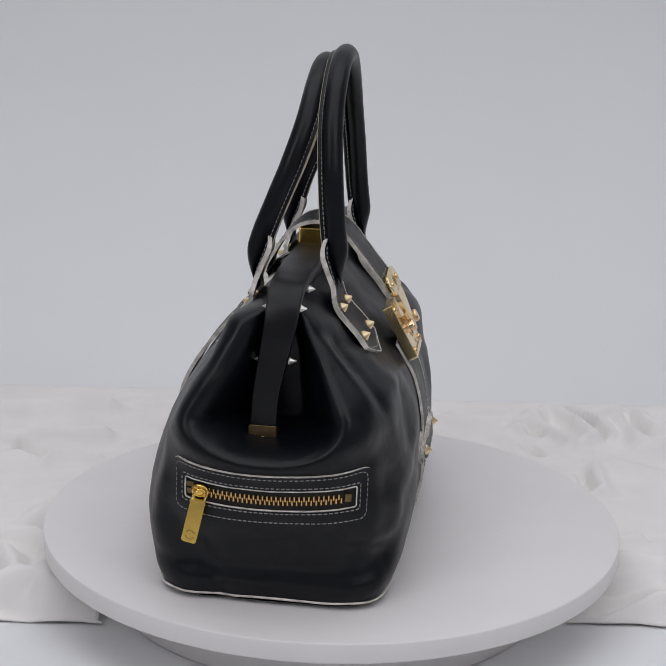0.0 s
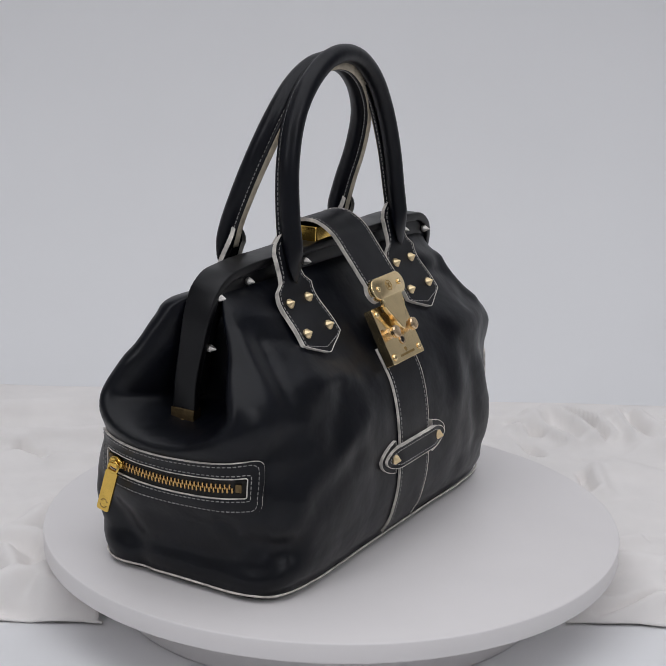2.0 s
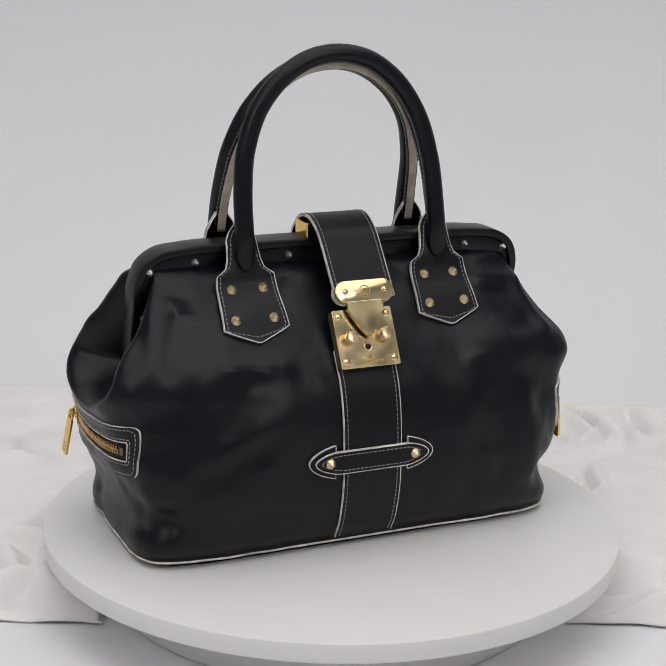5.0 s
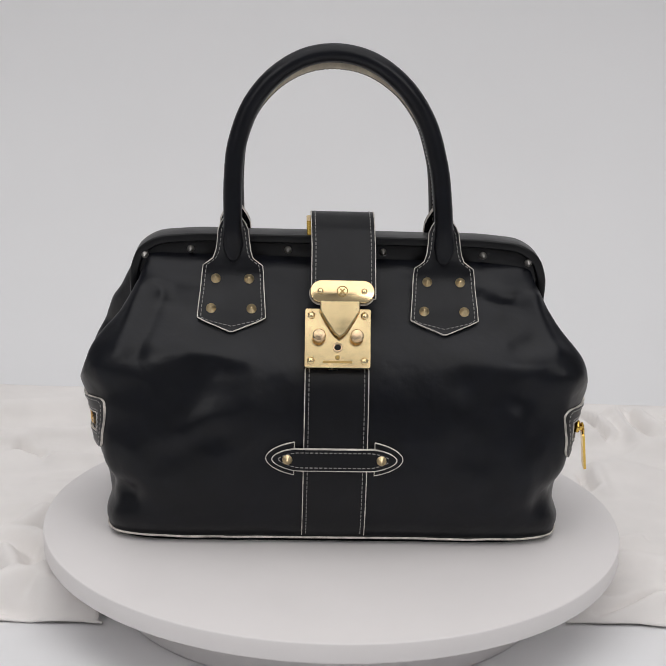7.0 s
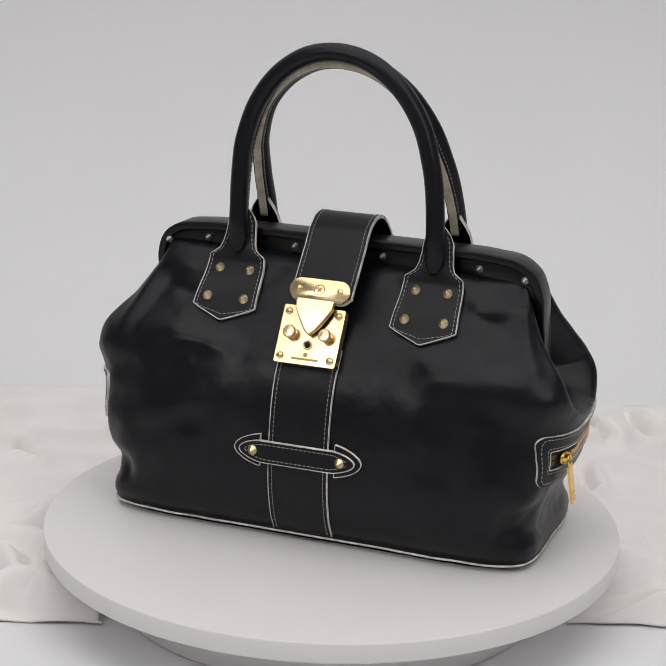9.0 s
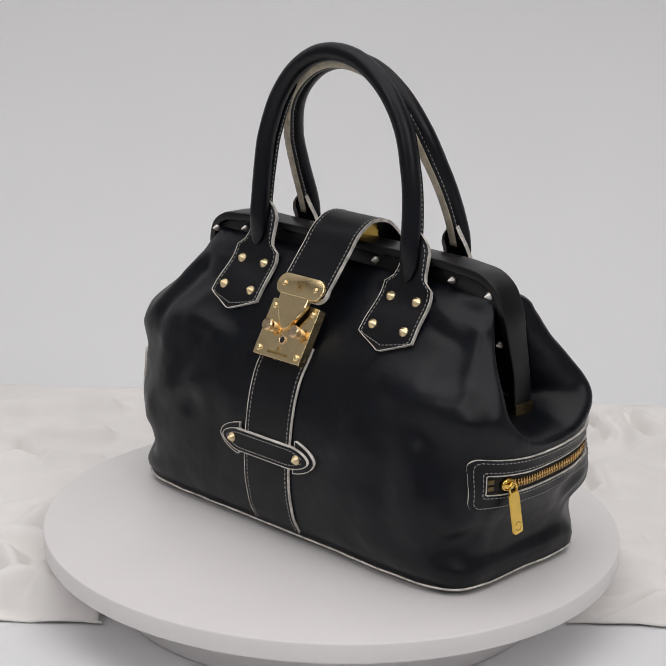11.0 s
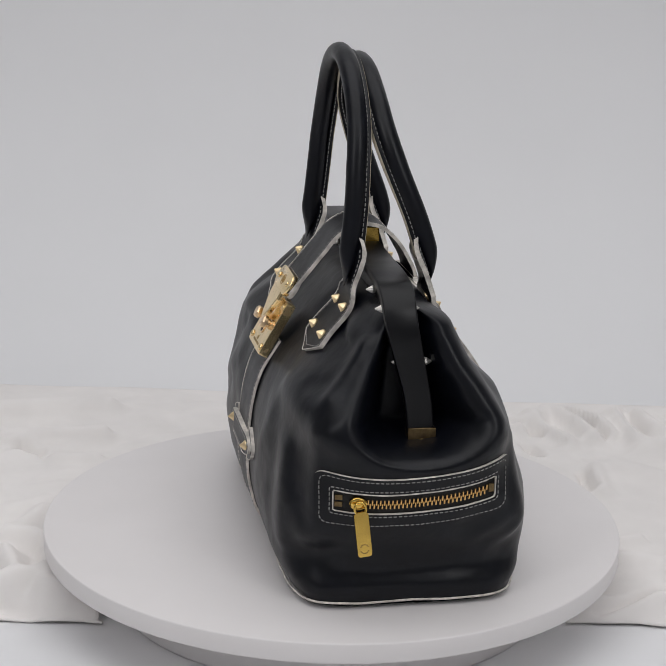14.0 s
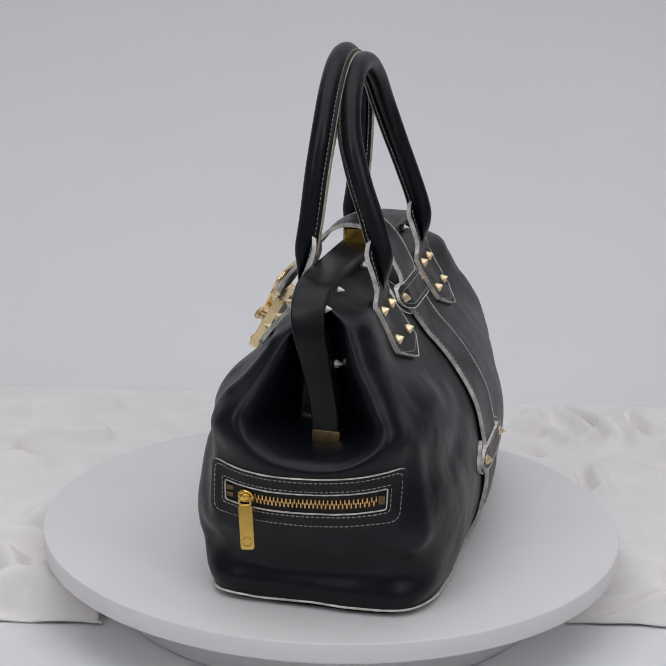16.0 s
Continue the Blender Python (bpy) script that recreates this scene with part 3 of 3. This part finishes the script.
def build_handle(s):
    """s is -1 for the front handle, 1 for the back one."""
    handle = new("handle")
    handle.parent = BAG
    tagged(handle, "rolled black leather handle with a cream seam")
    if s < 0:
        ys, drop = ([-0.0375, -0.0345, -0.0250, -0.0110, -0.0085, -0.0055, -0.0022, -0.0015], 0.0)
        run = ([0.17, 0.185, 0.205, 0.24, 0.28, 0.3145], [-0.0140, -0.0115, -0.0078, -0.0035, -0.0008, -0.0012])
    else:
        ys, drop = ([0.0600, 0.0580, 0.0490, 0.0400, 0.0400, 0.0375, 0.0330, 0.0318], 0.0055)
        run = ([0.17, 0.185, 0.205, 0.24, 0.28, 0.3145], [0.0410, 0.0425, 0.0390, 0.0272, 0.0150, 0.0102])
    pts = spline([(x, curve1(*run, z), z - drop * max(0, (z - 0.17) / 0.145) ** 2) for x, z in ARCH], 120)
    bm, rim, back = bmesh.new(), bmesh.new(), bmesh.new()

    def prof(t):
        k = min(1, min(t, 1 - t) * 14)
        k = 0.06 + 0.94 * k * k * (3 - 2 * k)
        tip = (1.0 + 0.25 * (1 - k)) * math.sqrt(min(1, 0.01 + min(t, 1 - t) * 28))
        out = []
        for i in range(18):
            w = 2 * math.pi * i / 18
            out.append((0.0072 * k * math.cos(w) * (0.86 if math.cos(w) * s < 0 else 1.0), 0.0063 * tip * math.sin(w) * (1 - 0.18 * max(0, -math.cos(w) * s))))
        return out
    tube(bm, pts, prof, side=(0, 1, 0))
    part("grip", bm, LEATHER, handle, "smooth rolled black leather grip")
    mid = pts[6:-6]
    heart = Vector((-0.002, 0, 0.235))

    def inward(p):
        d = Vector((heart.x - p.x, 0, heart.z - p.z)).normalized()
        return Vector((0, -s, 0)) + d * 0.28 * min(1, max(0, (p.z - 0.21) / 0.05))
    seam = [p + inward(p) * 0.0064 for p in mid]
    tube(rim, seam, rbox(0.0016, 0.0036, 0.0006, 2), side=(0, 1, 0))
    part("seam_flange", rim, TRIM, handle, "stitched black seam flange")
    tube(back, [p + inward(p) * 0.0077 for p in mid], rbox(0.0008, 0.0029, 0.0004, 2), side=(0, 1, 0))
    part("seam_edge", back, STRIP, handle, "beige raw seam edge")
    bm = bmesh.new()
    for k in (-1, 1):
        line, nor = [], []
        for i in range(1, len(mid) - 1):
            d = (mid[i + 1] - mid[i - 1]).normalized()
            n = d.cross(Vector((0, 1, 0))).normalized()
            line.append(seam[i] + n * k * 0.0036 + Vector((0, s * 0.0007, 0)))
            nor.append(n * k)
        stitches(bm, line, nor)
    part("stitching", bm, THREAD, handle, "light grey stitching", kind="stuff", smooth=False)
    for e in (-1, 1):
        xc = e * 0.0690 - (0.0022 if e < 0 else 0.0005)
        bm, rim = bmesh.new(), bmesh.new()

        def place(u, v):
            wrap = min(1, max(0, (v - 0.174) / 0.030))
            flat = Vector((xc + u, curve1(TZ, ys, v) - s * 0.0050 * wrap * min(1.1, abs(u) / 0.0100) ** 1.5, v))
            p, q = skin(x=xc + u, z=min(v, 0.182), side="front" if s < 0 else "back")
            if v < 0.178 and (p.y - flat.y) * s > 0:
                flat.y = p.y
            return flat, Vector((0, s * 0.87, 0.49))
        rows = []
        for (v0, h0), (v1, h1) in zip(TAB_ROWS, TAB_ROWS[1:]):
            rows += [(v0 + (v1 - v0) * i / 3, h0 + (h1 - h0) * i / 3) for i in range(3)]
        rows.append(TAB_ROWS[-1])
        patch(bm, rim, [(v, -h, h) for v, h in rows], place, 0.0024, 0.0004)
        tab = part("tab", bm, TRIM, handle, "pointed black leather tab riveted to the bag")
        part("edge", rim, CREAM, tab, "cracked cream cut edge", smooth=False)
        line = [(h - 0.0022, v) for v, h in rows[7:-4]]
        line = [(-u, v) for u, v in reversed(line)] + [(0.0, rows[3][0] + 0.0012)] + line
        pn = [place(u, v) for u, v in line]
        bm = bmesh.new()
        stitches(bm, [p + q * 0.0024 for p, q in pn], [q for p, q in pn])
        part("stitching", bm, THREAD, tab, "light grey stitching", kind="stuff", smooth=False)
        for u, v in ((-0.0110, 0.1655), (0.0108, 0.1655), (-0.0134, 0.1490), (0.0130, 0.1490)):
            p, q = place(u, v)
            stud(STUD, p + q * 0.0024, q, tab, "pointed gold stud")


build_handle(-1)
build_handle(1)


# ---- handbag: middle strap, loops and lock ----
def strap(name, line, half, xc, label, thick=0.0021):
    """A flat strap along line [(y, z)]."""
    pts = spline([(0, y, z) for y, z in line], 90)
    bm, rim, thread = bmesh.new(), bmesh.new(), bmesh.new()
    rows, lows = [], []
    for i, p in enumerate(pts):
        d = (pts[min(i + 1, 89)] - pts[max(i - 1, 0)]).normalized()
        q = Vector((0, -d.z, d.y)) * (1 if line[0][0] < 0 else -1)
        rows.append([p + Vector((xc + half * k / 4, 0, 0)) + q * thick for k in range(-4, 5)])
        lows.append([p + Vector((xc + half * k / 4, 0, 0)) for k in range(-4, 5)])
    grid(bm, rows), grid(bm, lows)
    ob = part(name, bm, TRIM, BAG, label)
    for k in (0, -1):
        a = [r[k] for r in rows]
        b = [r[k] for r in lows]
        w = Vector((0.0004 if k else -0.0004, 0, 0))
        grid(rim, [[p + w for p in a], [p + w for p in b]])
        bead(rim, a, 0.00034, closed=False)
    grid(rim, [rows[0], lows[0]]), grid(rim, [rows[-1], lows[-1]])
    part("edge", rim, CREAM, ob, "cream cut edge", smooth=False)
    for k in (-1, 1):
        a = [r[4] + Vector((k * (half - 0.0026), 0, 0)) for r in rows]
        nor = [r[4] - q[4] for r, q in zip(rows, lows)]
        stitches(thread, a, nor)
    part("stitching", thread, THREAD, ob, "light grey stitching", kind="stuff", smooth=False)
    return ob


def front_line(side, z0, z1, n, lift=0.0004, x=-0.002):
    out = []
    for i in range(n):
        z = z0 + (z1 - z0) * i / (n - 1)
        ys = [skin(x=x + k, z=z, side=side)[0].y for k in (-0.019, 0, 0.019)]
        y = min(ys) if side == "front" else max(ys)
        out.append((y + (-lift if side == "front" else lift), z))
    return out


strap("front_strap", front_line("front", 0.004, 0.128, 14), 0.0206, -0.0019, "black leather strap down the front with cream edges", thick=0.0014)
UPPER = [(-0.0385, 0.1600), (-0.0290, 0.1715), (-0.0165, 0.1870), (-0.0060, 0.1990), (0.0070, 0.2055), (0.0200, 0.2040), (0.0300, 0.1960), (0.0380, 0.1840), (0.0430, 0.1740)]
strap("closing_strap", UPPER + [(y, z) for y, z in reversed(front_line("back", 0.004, 0.166, 14, 0.0012, 0.001))], 0.0208, 0.0015,
      "black leather closing strap arched over the frame")


def loop(z, side, xc, half=0.0405, lift=0.0023):
    """A small bar of leather with pointed ends, studded over the strap, on a wider backing."""
    s = -1 if side == "front" else 1
    keep = new("strap_loop")
    keep.parent = BAG
    tagged(keep, "pointed black leather strap keeper with two gold studs")

    def place(u, v):
        far = [skin(x=xc + k, z=v, side=side)[0].y for k in (-0.0225, 0.0, 0.0225)]
        mid = (min(far) if s < 0 else max(far)) + s * lift
        own = skin(x=xc + u, z=v, side=side)[0].y
        k = min(1, max(0, (abs(u) - 0.022) / 0.012))
        return Vector((xc + u, mid * (1 - k) + (own + s * 0.0012) * k, v)), Vector((0, s, 0))

    def shape(hw, hh, inset):
        rows = []
        for i in range(41):
            u = hw * math.sin(math.pi * (i / 40 - 0.5))
            e = min(1, (hw - abs(u)) / inset)
            h = max(0.0003, hh * (0.75 * math.sqrt(1 - (1 - e) ** 2) + 0.25 * e))
            rows.append((u, -h, h))
        return rows
    flip = lambda v, u: place(u, z + v)
    for k in (-1, 1):
        bm, rim = bmesh.new(), bmesh.new()
        rows = [(u, a, b) for u, a, b in shape(half + 0.0040, 0.0112, 0.020) if u * k > 0.0235]
        def low(v, u):
            p, q = skin(x=xc + u, z=z + v, side=side)
            return p, Vector((0, s, 0))
        patch(bm, rim, rows, low, 0.0020, 0.001)
        ear = part("backing", bm, TRIM, keep)
        part("edge", rim, CREAM, ear, "cream cut edge", smooth=False)
    bm, rim = bmesh.new(), bmesh.new()
    patch(bm, rim, shape(half, 0.0072, 0.015), flip, 0.0026, 0.0004)
    bar = part("bar", bm, TRIM, keep)
    part("edge", rim, CREAM, bar, "cream cut edge", smooth=False)
    bm = bmesh.new()
    for k in (-1, 1):
        pn = [flip(k * max(0.0002, b - 0.0018), u) for u, a, b in shape(half - 0.003, 0.0068, 0.014)]
        stitches(bm, [p + q * 0.0026 for p, q in pn], [q for p, q in pn])
    part("stitching", bm, THREAD, bar, "light grey stitching", kind="stuff", smooth=False)
    for k in (-1, 1):
        p, q = flip(0, k * 0.0305)
        stud(STUD, p + q * 0.0024, q, keep, "pointed gold stud")


loop(0.0600, "front", -0.0025)
loop(0.0600, "back", 0.001)
loop(0.1640, "back", 0.001, lift=0.0045)


def build_lock():
    lock = new("lock")
    lock.parent = BAG
    tagged(lock, "polished gold clasp lock with two round knobs")
    m = facing((-0.0019, -0.0480, 0.1362), (0, -0.873, 0.487))
    bm = bmesh.new()
    plate(bm, rbox(0.0214, 0.0196, 0.0014), m, -0.0045, 0.0018, 0.0004)
    body = part("lock_plate", bm, GOLD, lock, "square gold lock plate with a scratched finish", smooth=False)
    for u in (-0.0172, 0.0172):
        for v in (-0.0150, 0.0150):
            bm = bmesh.new()
            lathe(bm, m @ pose(u, v, 0.0018), [(0.0026, -0.0002), (0.0024, 0.0006), (0.0014, 0.0013), (0.0004, 0.0016)], 14)
            part("rivet", bm, GOLD, body)
    for u in (-0.0122, 0.0122):
        bm = bmesh.new()
        lathe(bm, m @ pose(u, 0.0004, 0.0018), [(0.0036, -0.0002), (0.0036, 0.0012), (0.0030, 0.0016), (0.0030, 0.0034), (0.0043, 0.0040), (0.0043, 0.0062), (0.0036, 0.0072), (0.0010, 0.0074)], 20)
        part("knob", bm, WORN, body, "round press knob, nickel worn over gold", smooth=False)
    bm = bmesh.new()
    lathe(bm, m @ pose(0, -0.0062, 0.0018), [(0.0032, -0.0002), (0.0032, 0.0007), (0.0024, 0.0009), (0.0020, 0.0003)], 18)
    key = part("keyhole", bm, WORN, body, "round keyhole")
    # A black disc stands in for the shade inside the keyhole.
    bm = bmesh.new()
    lathe(bm, m @ pose(0, -0.0062, 0.0018), [(0.0019, 0.0001), (0.0019, 0.0006), (0.0008, 0.0007)], 12)
    part("slot_shade", bm, DARK, key)
    bm = bmesh.new()
    lathe(bm, m @ pose(0, -0.0128, 0.0018), [(0.0015, -0.0001), (0.0015, 0.0002), (0.0009, 0.0002)], 12)
    part("emblem", bm, ENGRAVE, body)
    bm = bmesh.new()
    plate(bm, rbox(0.0094, 0.00075, 0.0003), m @ pose(0, -0.0158, 0.0018), -0.0002, 0.00015)
    part("engraving", bm, ENGRAVE, body, "engraved bar", smooth=False)
    # the hasp: a rounded bar and a shield-shaped tongue
    m2 = facing((0.0006, -0.0370, 0.1642), (0, -0.86, 0.51))
    bm = bmesh.new()
    pill = [((0.0135 if c > 0 else -0.0135) + 0.0075 * c, 0.0075 * s_) for c, s_ in
            ((math.cos(2 * math.pi * (i + 0.5) / 32), math.sin(2 * math.pi * (i + 0.5) / 32)) for i in range(32))]
    plate(bm, pill, m2, -0.0004, 0.0034, 0.0007)
    bar = part("hasp_bar", bm, GOLD, lock, "rounded gold hasp bar")
    bm = bmesh.new()
    plate(bm, [(u * 1.02, v * 1.03) for u, v in pill], m2, -0.0032, -0.0006)
    part("leather_backing", bm, CREAM, bar, "cream leather end of the strap", smooth=False)
    for u in (-0.0142, 0.0142):
        bm = bmesh.new()
        lathe(bm, m2 @ pose(u, 0, 0.0034), [(0.0021, -0.0002), (0.0019, 0.0006), (0.0010, 0.0011), (0.0003, 0.0012)], 14)
        part("rivet", bm, GOLD, bar)
    bm = bmesh.new()
    tube(bm, [m2 @ Vector((0.0034 * math.cos(2 * math.pi * i / 24), 0.0034 * math.sin(2 * math.pi * i / 24), 0.0034)) for i in range(24)], circle(0.0003, 5), side=m2.to_3x3().col[2], closed=True)
    part("emblem_ring", bm, ENGRAVE, bar)
    bm = bmesh.new()
    for a in (-40, 40):
        plate(bm, rbox(0.0004, 0.0022, 0.0002), m2 @ pose(0, 0, 0.0034, 0, 0, a), -0.0001, 0.0002 + a * 1e-6)
    part("emblem", bm, ENGRAVE, bar, smooth=False)
    bm = bmesh.new()
    shield = [(-0.0130, 0.0130), (0.0130, 0.0130)]
    shield += [(0.0130 * (1 - k) ** 0.62 * (1 - 0.1 * k), 0.0130 - 0.0245 * (0.25 + 0.75 * k)) for k in np.linspace(0, 1, 9)]
    shield += [(-u, v) for u, v in reversed(shield[2:-1])]
    plate(bm, shield, facing((-0.0008, -0.0466, 0.1478), (0, -0.882, 0.471)), 0.0, 0.0032, 0.0012)
    part("tongue", bm, GOLD, lock, "shield-shaped gold tongue", smooth=False)


build_lock()


# ---- handbag: zipped end pockets ----
def build_pocket(side):
    s = -1 if side == "west" else 1
    pocket = new("zip_pocket")
    pocket.parent = BAG
    tagged(pocket, "zipped leather end pocket with gold zipper")
    yc, hw = (0.0165, 0.0580) if s < 0 else (0.0155, 0.0595)

    def sag(u):
        return -0.0048 * (1 - (u / 0.058) ** 2) + (0.0030 * u / 0.058 if s > 0 else 0)

    def place(u, v):
        return skin(y=yc + u, z=0.0742 + v + sag(u), side=side, lift=0.0003)
    def outline(a, b, r, n, m):
        pts = np.array(rbox(a, b, r, n))
        pts = np.vstack([pts, pts[:1]])
        d = np.r_[0, np.cumsum(np.hypot(*np.diff(pts, axis=0).T))]
        return [(float(np.interp(q, d, pts[:, 0])), float(np.interp(q, d, pts[:, 1]))) for q in np.linspace(0, d[-1], m, endpoint=False)]
    out, inn = outline(hw, 0.0168, 0.005, 5, 160), outline(0.0497, 0.0064, 0.0006, 2, 160)
    bm, rim = bmesh.new(), bmesh.new()
    ring_patch(bm, rim, out, inn, place, 0.0014)
    panel = part("pocket_panel", bm, TRIM, pocket, "black leather pocket facing with rounded corners")
    part("edge", rim, CREAM, panel, "cream cut edge", smooth=False)
    bm = bmesh.new()
    for o in (outline(hw - 0.0024, 0.0148, 0.004, 5, 160), outline(0.0517, 0.0084, 0.001, 2, 160)):
        pn = [place(u, v) for u, v in o + o[:1]]
        stitches(bm, [p + q * 0.0014 for p, q in pn], [q for p, q in pn])
    part("stitching", bm, THREAD, panel, "light grey stitching", kind="stuff", smooth=False)
    bm = bmesh.new()
    grid(bm, [[place(-0.0497 + 0.0994 * i / 40, v)[0] + place(-0.0497 + 0.0994 * i / 40, v)[1] * 0.0002 for i in range(41)] for v in (-0.0064, -0.003, 0, 0.003, 0.0064)])
    part("zip_tape", bm, DARK, pocket, "black zipper tape")
    # teeth: two interlocking rows sharing one mesh
    bm = bmesh.new()
    plate(bm, rbox(0.00046, 0.00165, 0.0002, 1), Matrix.Identity(4), 0, 0.0011, 0.0002)
    tooth = bpy.data.meshes.new("tooth")
    bm.to_mesh(tooth)
    bm.free()
    tooth.materials.append(TEETH)
    start = -0.030 if s > 0 else -0.0415
    end = 0.0440 if s > 0 else 0.0375
    lo, hi = (start, end)
    for i in range(60):
        u = lo + (hi - lo) * i / 59
        p, q = place(u, 0.0012 if i % 2 else -0.0012)
        ob = new("tooth", tooth)
        ob.parent = pocket
        ob.matrix_local = facing(seat(p + q * 0.0002), q)
    def block(u, v, hu, hv, h, material, name, label=""):
        p, q = place(u, v)
        b2 = bmesh.new()
        plate(b2, rbox(hu, hv, 0.0004, 2), facing(p, q), 0.0, h, 0.0004)
        return part(name, b2, material, pocket, label, smooth=False)
    slide = -0.0355 if s > 0 else 0.0405
    block(0.0468 if s > 0 else -0.0450, 0, 0.0019, 0.0026, 0.0018, BRASS, "end_stop", "square brass zipper stop")
    for v in (-0.0022, 0.0022):
        block(-0.0465 if s > 0 else 0.0465, v, 0.0024, 0.0016, 0.0012, BRASS, "end_stop", "square brass zipper stop")
    # slider and pull
    p, q = place(slide, 0.0004)
    m = facing(p, q)
    bm = bmesh.new()
    plate(bm, [(0.0064 * math.cos(w) * (1 if math.cos(w) > 0 else 0.8), 0.0042 * math.sin(w)) for w in np.linspace(0, 2 * math.pi, 18, endpoint=False)], m, 0.0, 0.0034, 0.0011)
    slider = part("slider", bm, PULL, pocket, "gold zipper slider")
    bm = bmesh.new()
    bridge = [m @ Vector((-0.0042 + 0.0084 * i / 10, 0, 0.0030 + 0.0026 * math.sin(math.pi * i / 10))) for i in range(11)]
    tube(bm, bridge, rbox(0.0013, 0.0006, 0.0003, 2), side=m.to_3x3().col[1])
    part("bridge", bm, PULL, slider)
    bm = bmesh.new()
    top = m @ Vector((0.0016, -0.0012, 0.0046))
    down = Vector((0.004 * s, 0.0065 if s < 0 else 0.0035, -0.030)).normalized()
    nrm = Vector((s, 0, 0.12)).normalized()
    mp = facing(top, nrm, -down)
    ringo = [mp @ Vector((0.0036 * math.cos(w), -0.0008 + 0.0040 * math.sin(w), 0.0008)) for w in np.linspace(0, 2 * math.pi, 20, endpoint=False)]
    tube(bm, ringo, circle(0.0009, 6), side=mp.to_3x3().col[2], closed=True)
    part("ring", bm, PULL, slider)
    bm = bmesh.new()
    tongue = [(0.0046, -0.0038), (0.0030, -0.0026), (-0.0030, -0.0026), (-0.0046, -0.0038)]
    tongue += [(-0.0046 + 0.0016 * (1 - math.cos(w)), -0.0283 - 0.0016 * math.sin(w)) for w in np.linspace(0, math.pi / 2, 4)]
    tongue += [(-u, v) for u, v in reversed(tongue[4:])]
    plate(bm, tongue, mp, 0.0, 0.0016, 0.0003)
    pull = part("pull_tab", bm, PULL, slider, "long flat yellow-gold zipper pull", smooth=False)
    bm = bmesh.new()
    for a in range(-60, 61, 20):
        w = radians(a - 90)
        for k in (1, -1):
            plate(bm, rbox(0.00045, 0.00035, 0.0001, 1), mp @ pose(0.0027 * math.cos(w), -0.0250 + k * 0.0027 * math.sin(w), 0.0016, 0, 0, a), -0.0001, 0.00008)
    part("engraving", bm, ENGRAVE, pull, "ring of engraved marks", smooth=False)


build_pocket("west")
build_pocket("east")

# ---- the turning ----
TURN = [(0.0, 81.35), (1.5, 63.90), (3.5, 40.47), (5.2, 20.85), (7.0, 0.0), (9.0, -22.95), (10.7, -42.45), (12.5, -63.42), (14.5, -86.90), (15.3, -96.30), (16.0, -104.45)]


def motions():
    walk(BAG, [(t, pose(0, 0, 0, 0, 0, a + 1.9)) for t, a in TURN])
    walk(PLATTER, [(t, pose(0, 0, 0, 0, 0, a - 81.35)) for t, a in TURN])


motions()
